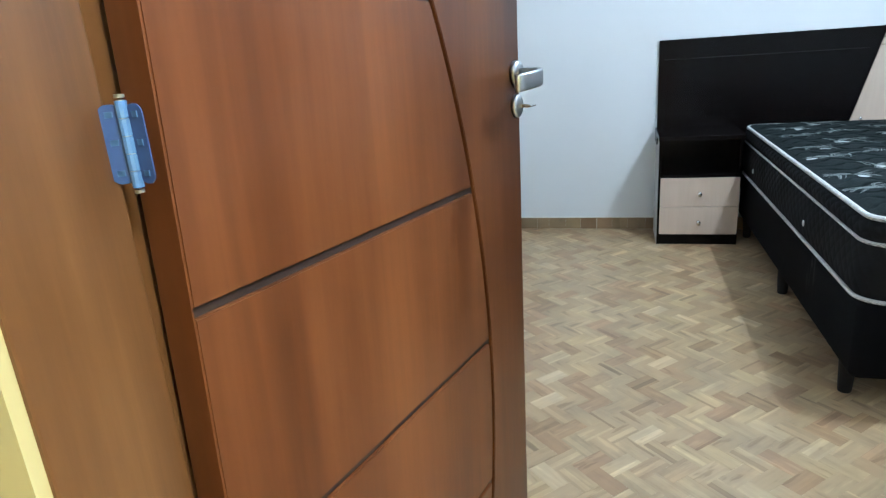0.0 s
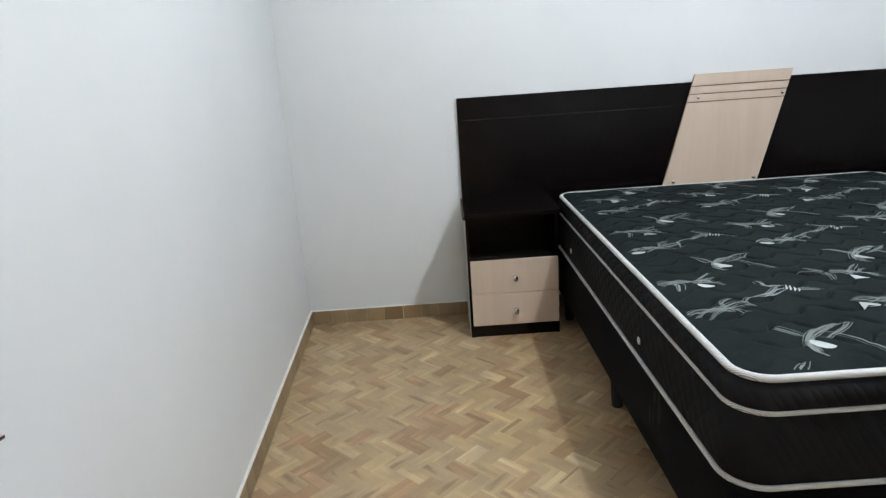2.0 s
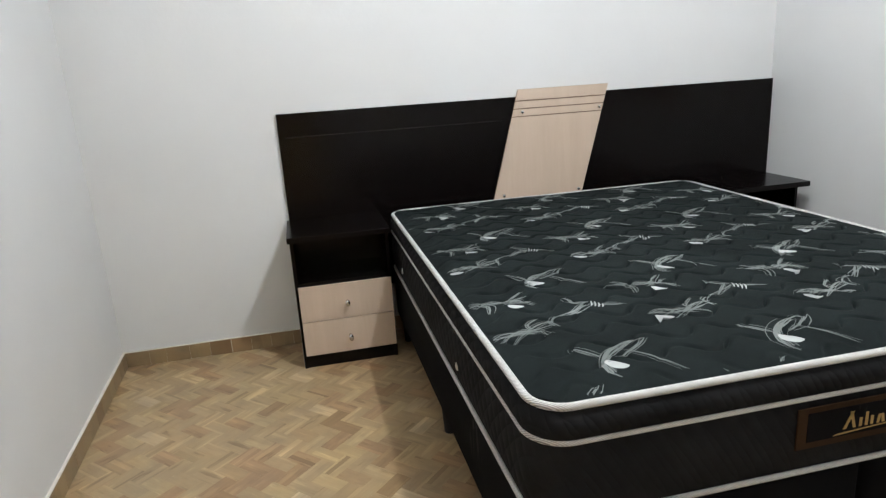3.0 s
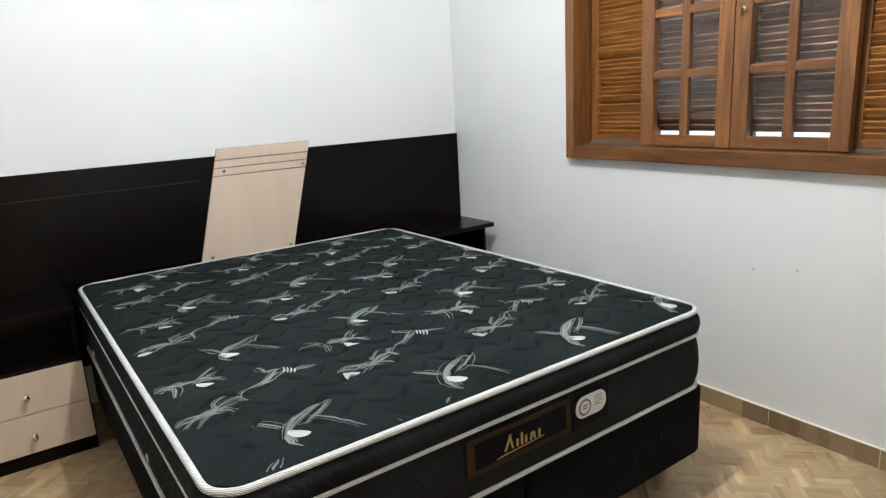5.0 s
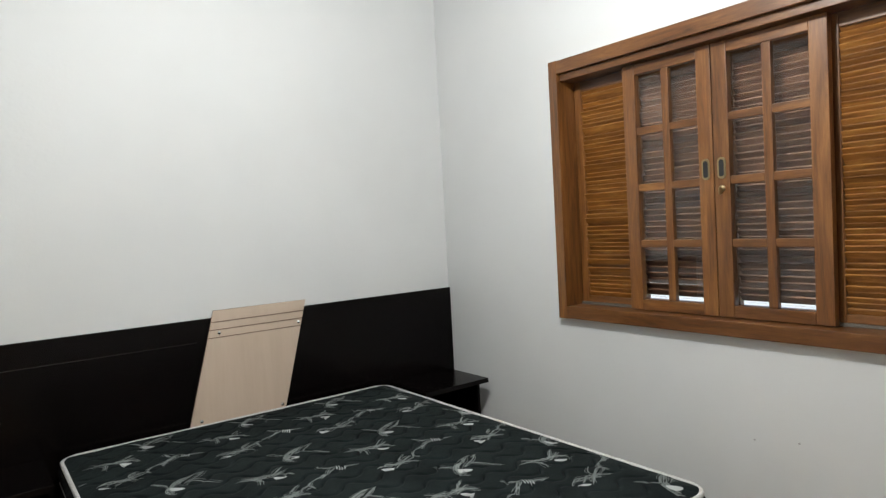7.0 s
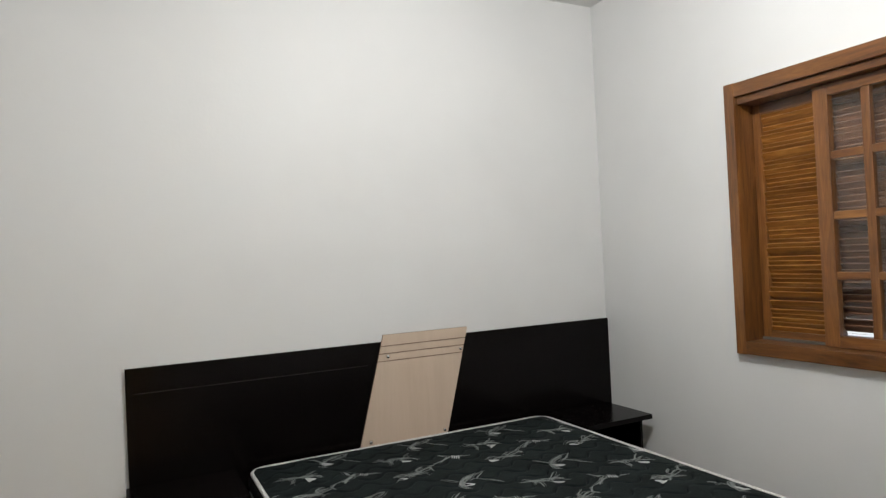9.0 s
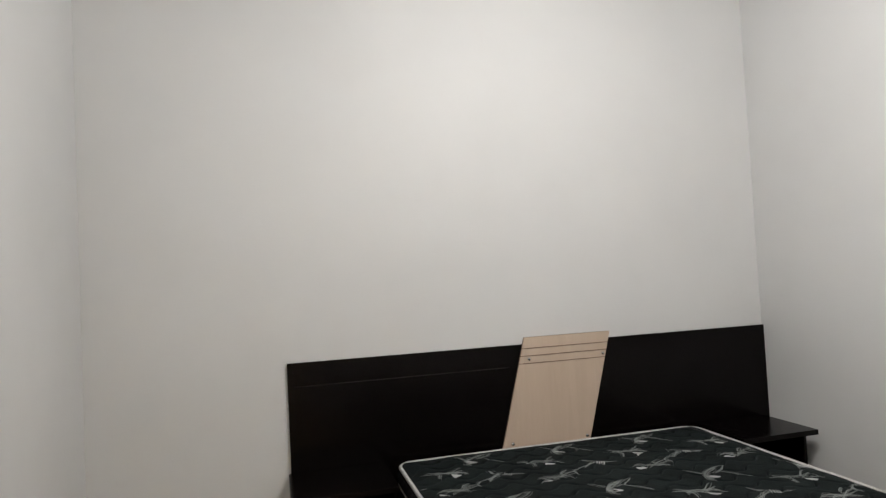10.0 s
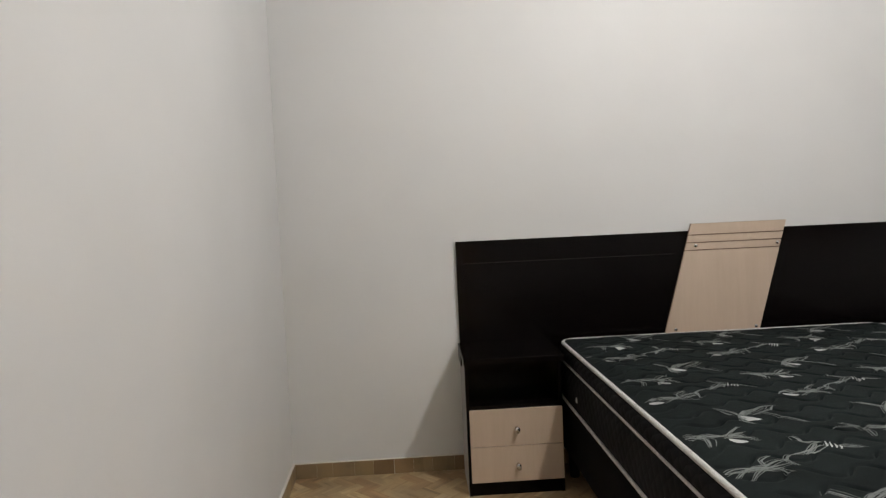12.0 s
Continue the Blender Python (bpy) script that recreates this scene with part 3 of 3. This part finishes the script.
# ---------------------------------------------------------------- bedside tables
def knob(parent, x, z, y):
    m = pose(x, y, z, 90, 0, 0)
    k = part("knob", lathe([(0.009, 0), (0.007, 0.003), (0.006, 0.016)], 14, m), CHROME, parent, smooth=True)
    part("grip", lathe([(0.006, 0.014), (0.0105, 0.019), (0.0125, 0.026), (0.0115, 0.031), (0.006, 0.0335), (0.001, 0.034)], 18,
                       m @ Matrix.Diagonal((0.9, 1.25, 1, 1))), CHROME, k, smooth=True)


def bedside(m, flip, w=0.424):
    """Bedside unit: top, side panels, open niche, two drawers, plinth; y runs to the wall."""
    ob = root("bedside_table", m, "dark wenge bedside table with two beige drawers and an open niche", "bedside table",
              "bedside tables by the bed")
    d = 0.285
    part("top", box(-0.008 if not flip else 0, w if not flip else w + 0.008, -0.07, d + 0.005, 0.600, 0.625, 0.002), WENGE, ob)
    part("side", box(0, 0.016, 0, d, 0, 0.600, 0.001), WENGE, ob)
    skin = (w, w + 0.0015) if flip else (-0.0015, 0)
    part("outer_face", box(*skin, 0.003, d, 0.002, 0.598, 0), RAWBOARD, ob, "pale grey unfinished side")
    part("side", box(w - 0.016, w, 0, d, 0, 0.600, 0.001), WENGE, ob)
    part("back", box(0.016, w - 0.016, d - 0.006, d, 0.06, 0.600, 0), WENGE, ob)
    part("shelf", box(0.016, w - 0.016, 0.004, d - 0.006, 0.386, 0.400, 0.001), WENGE, ob)
    part("plinth", box(0.016, w - 0.016, 0.004, 0.02, 0, 0.060, 0.001), WENGE, ob)
    part("bracket", box(-0.008 if not flip else w - 0.006, 0.006 if not flip else w + 0.008, 0.12, d + 0.004, 0.553, 0.602, 0.003), WENGE, ob)
    for z0, z1 in ((0.063, 0.2205), (0.2235, 0.384)):
        dr = part("drawer", box(0.012, w - 0.004, -0.012, 0.003, z0, z1, 0.0015), BEIGE, ob, "beige drawer front with a chrome knob")
        knob(dr, w / 2 + 0.005, (z0 + z1) / 2 - 0.006, -0.012)
    return ob


bedside(pose(0.440, 3.678, 0), False)
bedside(pose(2.516, 3.668, 0), True)


# ---------------------------------------------------------------- bed bases and mattress
def leg(x, y):
    return lathe([(0.019, 0.0), (0.021, 0.004), (0.027, 0.11), (0.027, 0.121)], 16, pose(x, y, 0))


def bed_base(x0):
    ob = root("bed_base", BED @ pose(x0, 0, 0), "half of a split black fabric bed base on short black legs", "bed base",
              "two halves of the bed base")
    part("body", loft(0.392, 0.970, 0.03, [(0.117, 0.02), (0.119, 0.006), (0.131, 0.0), (0.350, 0.0), (0.362, 0.008)]), BASEFAB, ob,
         smooth=True)
    for lx in (-0.355, 0.355):
        for ly in (-0.836, 0.018, 0.87):
            part("leg", leg(lx, ly), BLACK, ob, "short tapered black plastic leg")
    return ob


bed_base(-0.394)
bed_base(0.394)

MHX, MHY, MR = 0.787, 0.974, 0.085
mat_ob = root("mattress", BED @ pose(0, 0, 0.362),
              "charcoal quilted mattress with white piping and pale flower print", "mattress")


def top_z(x, y):
    """Height of the padded top above the mattress's underside: domed edge, stitched waves, soft unevenness."""
    e = min(MHX - abs(x), MHY - abs(y))
    k = min(max(e / 0.13, 0), 1)
    z = 0.258 + 0.024 * (1 - (1 - k) ** 2)
    d, steep, row = 1.0, 0.0, math.floor(y / 0.085)
    for r in (row - 1, row, row + 1):
        wave = r * 0.085 + 0.026 * math.sin(2 * math.pi * x / 0.150 + 1.3 * r) + 0.006 * noise.noise(Vector((x * 9, r * 3.1, 0)))
        if abs(y - wave) < d:
            d, steep = abs(y - wave), abs(math.cos(2 * math.pi * x / 0.150 + 1.3 * r)) ** 6
    depth = 0.0125 * (0.3 + 1.1 * steep) * (0.6 + 0.7 * max(0, noise.noise(Vector((x * 11, y * 11, 7))) + 0.4))
    z -= k * depth * math.exp(-(d / 0.0068) ** 2)
    return z + 0.0025 * noise.noise(Vector((x * 7, y * 7, 0)))


part("lower_band", loft(MHX, MHY, MR, [(0.0, 0.03), (0.004, 0.008), (0.012, 0.004), (0.05, -0.006), (0.09, -0.008), (0.14, -0.004),
                                      (0.186, 0.006)], False), BANDFAB, mat_ob, smooth=True)
part("upper_band", loft(MHX, MHY, MR, [(0.186, 0.007), (0.194, -0.002), (0.212, -0.008), (0.235, -0.006), (0.253, 0.009),
                                      (0.259, 0.021)], False), BANDFAB, mat_ob, smooth=True)
# padded top as a fine sheet, clipped to the rounded outline
bm = bmesh.new()
NX, NY = 315, 365
grid = {}


def pull_in(x, y):
    ex, ey = abs(x) - (MHX - MR), abs(y) - (MHY - MR)
    if ex > 0 and ey > 0:
        l = math.hypot(ex, ey)
        if l > MR - 0.017:
            s = (MR - 0.017) / l
            return math.copysign(MHX - MR + ex * s, x), math.copysign(MHY - MR + ey * s, y)
    return x, y


for i in range(NX):
    for j in range(NY):
        x, y = pull_in((2 * i / (NX - 1) - 1) * (MHX - 0.017), (2 * j / (NY - 1) - 1) * (MHY - 0.017))
        grid[i, j] = bm.verts.new((x, y, top_z(x, y)))
for i in range(NX - 1):
    for j in range(NY - 1):
        bm.faces.new((grid[i, j], grid[i + 1, j], grid[i + 1, j + 1], grid[i, j + 1]))
part("top_panel", bm, TOPFAB, mat_ob, "dark green-black printed top fabric", True)
for z, r, inset in ((0.260, 0.0085, 0.010), (0.186, 0.0062, 0.001), (0.010, 0.0066, -0.001)):
    part("piping", tube([(x, y, z) for x, y in round_rect(MHX, MHY, MR, inset, 10)], r, 10, True), PIPING, mat_ob,
         "white ribbed piping", True)
for vy in (-0.36, 0.60):
    part("vent", lathe([(0.012, 0), (0.012, 0.003), (0.007, 0.005), (0.002, 0.004)], 14,
                       pose(-MHX - 0.006, vy, 0.078, 0, -90, 0)), STICKER, mat_ob, "small white air vent", True)
    part("vent", lathe([(0.012, 0), (0.012, 0.003), (0.007, 0.005), (0.002, 0.004)], 14,
                       pose(MHX + 0.006, vy, 0.078, 0, 90, 0)), STICKER, mat_ob, "small white air vent", True)

# cloth label and tag on the foot end; the name is drawn as plain gold strokes
FY = -MHY - 0.010
flat = lambda u, v, w: (u - 0.010, FY - w, v - 0.005)
label = part("label", prism([(-0.20, 0.078), (0.150, 0.078), (0.150, 0.176), (-0.20, 0.176)], 0.003, flat, 0.001), BROWN, mat_ob,
             "brown-framed black cloth label with gold strokes")
part("field", prism([(-0.175, 0.094), (0.132, 0.094), (0.132, 0.163), (-0.175, 0.163)], 0.0042, flat, 0.0005), BASEFAB, label)
strokes = [(-0.085, 0.030, -0.020, 0.050), (-0.060, -0.018, 0.006, 0.050), (-0.045, 0.0, 0.004, 0.026), (-0.030, 0.0, 0.003, 0.040),
           (-0.016, 0.0, 0.004, 0.026), (0.0, 0.006, -0.004, 0.026), (0.014, -0.006, 0.004, 0.026), (0.030, 0.0, 0.004, 0.026)]
bm = bmesh.new()
for x, lean, shift, tall in strokes:
    merge(bm, prism([(x, 0.110), (x + 0.007, 0.110), (x + 0.007 + lean * 0.6, 0.110 + tall * 0.8), (x + lean * 0.6, 0.110 + tall * 0.8)], 0.0052, flat))
merge(bm, prism([(-0.11, 0.098), (0.05, 0.106), (0.05, 0.108), (-0.10, 0.102)], 0.0052, flat))
part("gold_strokes", bm, GOLD, label)
tag = part("tag", prism([(0.158, 0.076), (0.300, 0.076), (0.300, 0.180), (0.158, 0.180)], 0.003, flat, 0.0005), BASEFAB, mat_ob,
           "black tag with a white rounded sticker")
part("sticker", prism([(0.229 + u, 0.132 + v) for u, v in round_rect(0.060, 0.032, 0.030)], 0.0042, flat, 0.0003), STICKER, tag)
bm = prism([(0.204 + 0.024 * math.cos(a), 0.131 + 0.024 * math.sin(a)) for a in [k * math.pi / 12 for k in range(24)]], 0.0047, flat)
part("ring", bm, INK, tag)
bm = prism([(0.204 + 0.018 * math.cos(a), 0.131 + 0.018 * math.sin(a)) for a in [k * math.pi / 12 for k in range(24)]], 0.0052, flat)
part("ring_face", bm, STICKER, tag)
bm = bmesh.new()
for z in (0.136, 0.128):
    merge(bm, prism([(0.194, z - 0.002), (0.214, z - 0.002), (0.214, z + 0.002), (0.194, z + 0.002)], 0.0057, flat))
for k, z in enumerate((0.150, 0.142, 0.134, 0.126)):
    merge(bm, prism([(0.240, z - 0.001), (0.276 - 0.004 * (k % 2), z - 0.001), (0.276 - 0.004 * (k % 2), z + 0.001), (0.240, z + 0.001)], 0.0047, flat))
tagged(part("fine_print", bm, INK, tag), kind="stuff")

# printed flowers: brush strokes and petals laid out on a lattice
MOTIFS = {
    "A": ((0.0, 0.0), [[(-0.026, -0.072), (-0.052, -0.034), (-0.038, 0.025), (0.020, 0.085), (0.100, 0.120), (0.150, 0.122)],
                       [(-0.030, -0.050), (-0.030, 0.000), (0.000, 0.050), (0.060, 0.085), (0.095, 0.112)],
                       [(-0.038, -0.050), (-0.038, 0.010), (0.010, 0.070), (0.080, 0.105)],
                       [(0.020, 0.030), (0.070, 0.055), (0.120, 0.090), (0.150, 0.122)],
                       [(-0.030, 0.045), (-0.055, 0.085), (-0.090, 0.128)], [(0.060, 0.065), (0.105, 0.010), (0.165, -0.080)]]),
    "D": ((0.225, 0.19), [[(-0.020, 0.040), (0.040, 0.020), (0.100, 0.015), (0.190, 0.045)],
                          [(0.0, 0.0), (0.060, 0.035), (0.120, 0.010), (0.160, -0.020)],
                          [(0.030, -0.030), (0.090, 0.020), (0.150, 0.060), (0.200, 0.070)],
                          [(0.110, 0.030), (0.110, 0.070), (0.160, 0.110)], [(-0.040, 0.030), (0.020, 0.050), (0.110, -0.010)]]),
    "B": ((-0.088, 0.395), [[(-0.180, 0.080), (-0.110, 0.070), (-0.030, 0.060), (0.060, 0.010)],
                            [(-0.150, 0.110), (-0.080, 0.050), (0.0, 0.050), (0.050, 0.070)],
                            [(-0.120, 0.060), (-0.095, 0.030), (-0.110, -0.030)], [(-0.020, 0.050), (0.020, 0.090), (0.055, 0.120)],
                            [(-0.040, 0.020), (0.020, 0.045), (0.060, -0.020)]]),
    "C": ((0.10, 0.32), [[(-0.165, -0.055), (-0.100, -0.030), (-0.040, 0.0), (-0.010, 0.020)],
                         [(-0.120, -0.060), (-0.070, -0.010), (-0.030, 0.030)], [(-0.075, 0.095), (-0.050, 0.050), (-0.010, 0.030)],
                         [(0.010, 0.0), (0.050, -0.005), (0.095, -0.025)], [(-0.165, -0.055), (-0.200, -0.090), (-0.190, -0.140)]]),
}
PX, PY = 0.415, 0.549


def smooth_line(pts, n=14):
    out = []
    for k in range(n + 1):
        u = k / n * (len(pts) - 1)
        i = min(int(u), len(pts) - 2)
        f = u - i
        p0, p1, p2, p3 = (Vector(pts[max(min(i + d, len(pts) - 1), 0)]) for d in (-1, 0, 1, 2))
        out.append(0.5 * (2 * p1 + (p2 - p0) * f + (2 * p0 - 5 * p1 + 4 * p2 - p3) * f * f + (3 * p1 - 3 * p2 + p3 - p0) * f ** 3))
    return out


def on_top(p, lift):
    return (p[0], p[1], top_z(p[0], p[1]) + lift)


def inside(p):
    ex, ey = abs(p[0]) - (MHX - MR), abs(p[1]) - (MHY - MR)
    return ex < MR - 0.023 and ey < MR - 0.023 and not (ex > 0 and ey > 0 and math.hypot(ex, ey) > MR - 0.023)


def ribbon(bm, pts, width, lift):
    last = None
    n = len(pts)
    for i, p in enumerate(pts):
        d = pts[min(i + 1, n - 1)] - pts[max(i - 1, 0)]
        s = Vector((-d.y, d.x)).normalized() * width * (0.25 + 0.75 * math.sin(math.pi * (0.08 + 0.84 * i / (n - 1))))
        if not (inside(p + s) and inside(p - s)):
            last = None
            continue
        pair = (bm.verts.new(on_top(p + s, lift)), bm.verts.new(on_top(p - s, lift)))
        if last:
            bm.faces.new((last[0], last[1], pair[1], pair[0]))
        last = pair


rnd = random.Random(5)
inv = BED.inverted()
PETALS = {"A": (-0.75, 0.027, 0.0155), "D": (-0.6, 0.023, 0.012), "B": (-0.6, 0.023, 0.012)}
for i in range(-3, 5):
    for j in range(-1, 5):
        for kind, ((ox, oy), curves) in MOTIFS.items():
            c = inv @ Vector((1.550 + i * PX + ox + 0.028 * j, 2.083 + j * PY + oy - 0.01 * i, 0))
            c = Vector((c.x, c.y))
            bm = bmesh.new()
            for curve in curves:
                pts = [c + q * 0.74 for q in smooth_line(curve)]
                ribbon(bm, pts, 0.0024, 0.0016)
                for s in (-1.0, -0.4, 0.8):
                    off = Vector((rnd.uniform(-0.005, 0.005), s * rnd.uniform(0.007, 0.012)))
                    lag = Vector((rnd.uniform(-0.012, 0.012), rnd.uniform(-0.004, 0.004)))
                    ribbon(bm, [p + lag + off * math.sin(math.pi * k / (len(pts) - 1)) for k, p in enumerate(pts)],
                           rnd.uniform(0.0007, 0.0014), 0.0018)
            pale = len(bm.faces)
            if kind == "C":
                for k in range(4):
                    a = c + Vector((-0.012 + k * 0.0075, -0.006 - k * 0.0065))
                    ribbon(bm, [a, a + Vector((0.009, 0.015)), a + Vector((0.014, 0.032))], 0.0026, 0.0022)
            else:
                a0, ra, rb = PETALS[kind]
                ring = [Vector((ra * math.cos(t), rb * math.sin(t) * (0.25 if math.sin(t) > 0 else 1.5) - 0.006)) for t in
                        [k * math.pi / 8 for k in range(16)]]
                ring = [c + Vector((q.x * math.cos(a0) - q.y * math.sin(a0), q.x * math.sin(a0) + q.y * math.cos(a0))) for q in ring]
                if all(inside(q) for q in ring):
                    bm.faces.new([bm.verts.new(on_top(q, 0.0026)) for q in ring])
            if not bm.faces:
                bm.free()
                continue
            bm.faces.ensure_lookup_table()
            for f in bm.faces[pale:]:
                f.material_index = 1
            ob = part("printed_flower", bm, PRINT, mat_ob)
            ob.data.materials.append(PETAL)

# small marks on the window wall: two filled nail holes
for y, z in ((2.127, 0.617), (1.964, 0.641)):
    tagged(link("wall_plug", lathe([(0.004, 0), (0.004, 0.0015), (0.001, 0.002)], 10, pose(XR, y, z, 0, -90, 0)), PLUG),
           "small grey filled nail hole in the white wall", "wall plug", "nail holes in the wall")


# ---------------------------------------------------------------- tile skirting
def skirting(name, length, m):
    ob = root(name, m, "low skirting of brown wood-look tile, darkened for shade, with pale joints", "baseboard", kind="structure")
    part("backing", box(0, length, -0.0105, 0, 0, 0.0745, 0), GROUT, ob)
    rnd = random.Random(len(name) * 7 + int(length * 100))
    x, cell = 0.0, 0.0
    while x < length - 0.01:
        w = min(rnd.uniform(0.07, 0.125), length - x)
        joint = 0.0022 if cell + w > 0.42 else 0.0003
        if cell + w > 0.42:
            cell = 0
        cell += w
        part("tile", box(x + 0.0002, x + w - joint, -0.0125, -0.003, 0.001, 0.072, 0.0008), SKIRT, ob)
        x += w
    return ob


skirting("baseboard", XR - XL, pose(XL, YB, 0))
skirting("baseboard", YB - YS1 - 0.03, pose(XL, YB, 0, 0, 0, 90 + SKEW) @ pose(YS1 - YB + 0.02, 0, 0))
skirting("baseboard", YB - YS1 - 0.012, pose(XR, YB - 0.012, 0, 0, 0, -90))
skirting("baseboard", XR - JX1 - 0.05, pose(XR - 0.012, YS1, 0, 0, 0, 180))

# ---------------------------------------------------------------- floor blocks in herringbone
BL, BW = 0.112, 0.056
block_mesh = {}
for key in (0, 1):
    b = box(-BL / 2, BL / 2, -BW / 2, BW / 2, -0.004, 0, 0)
    top_edges = [e for e in b.edges if all(v.co.z > -0.001 for v in e.verts)]
    bmesh.ops.bevel(b, geom=top_edges, offset=0.00025, segments=1, affect="EDGES")
    me = bpy.data.meshes.new("block")
    bmesh.ops.transform(b, verts=b.verts, matrix=pose(0, 0, 0, 0, 0, 45 + 90 * key))
    b.to_mesh(me)
    b.free()
    me.materials.append(BLOCK[key])
    block_mesh[key] = me
verts0 = {k: ([v.co.copy() for v in me.vertices], [tuple(p.vertices) for p in me.polygons]) for k, me in block_mesh.items()}
rest_v, rest_f, rest_m = [], [], []
shown = 0
turn45 = Matrix.Rotation(radians(45), 2)
cells = []
for a in range(-80, 81):
    for c in range(-80, 81):
        # two-to-one herringbone on a square lattice of the block's width
        if (a + c) % 4 == 0:
            cells.append((0, (a + 1.0) * BW, (c + 0.5) * BW))
        if (a + c) % 4 == 2:
            cells.append((1, (a + 0.5) * BW, (c + 1.0) * BW))
for key, u, v in cells:
    p = turn45 @ Vector((u, v)) + Vector((0.52, 2.03))
    if not (XL - 0.05 < p.x < XR + 0.05 and YS0 <= p.y < YB + 0.05 or HX0 < p.x < HX1 and HY0 < p.y < YS0):
        continue
    dz = rnd.uniform(-0.0004, 0.0004)
    near = XL + 0.05 < p.x < 0.93 and 1.75 < p.y < 3.6
    if near and shown < 300:
        o = new("block", block_mesh[key])
        o.parent = floor
        o.location = (p.x, p.y, dz)
        shown += 1
    else:
        vs, fs = verts0[key]
        base = len(rest_v)
        rest_v += [(q.x + p.x, q.y + p.y, q.z + dz) for q in vs]
        rest_f += [tuple(base + i for i in f) for f in fs]
        rest_m += [key] * len(fs)
me = bpy.data.meshes.new("blocks")
me.from_pydata(rest_v, [], rest_f)
for m in BLOCKS:
    me.materials.append(m)
me.polygons.foreach_set("material_index", rest_m)
rest = new("blocks", me)
rest.parent = floor
tagged(rest, kind="stuff")
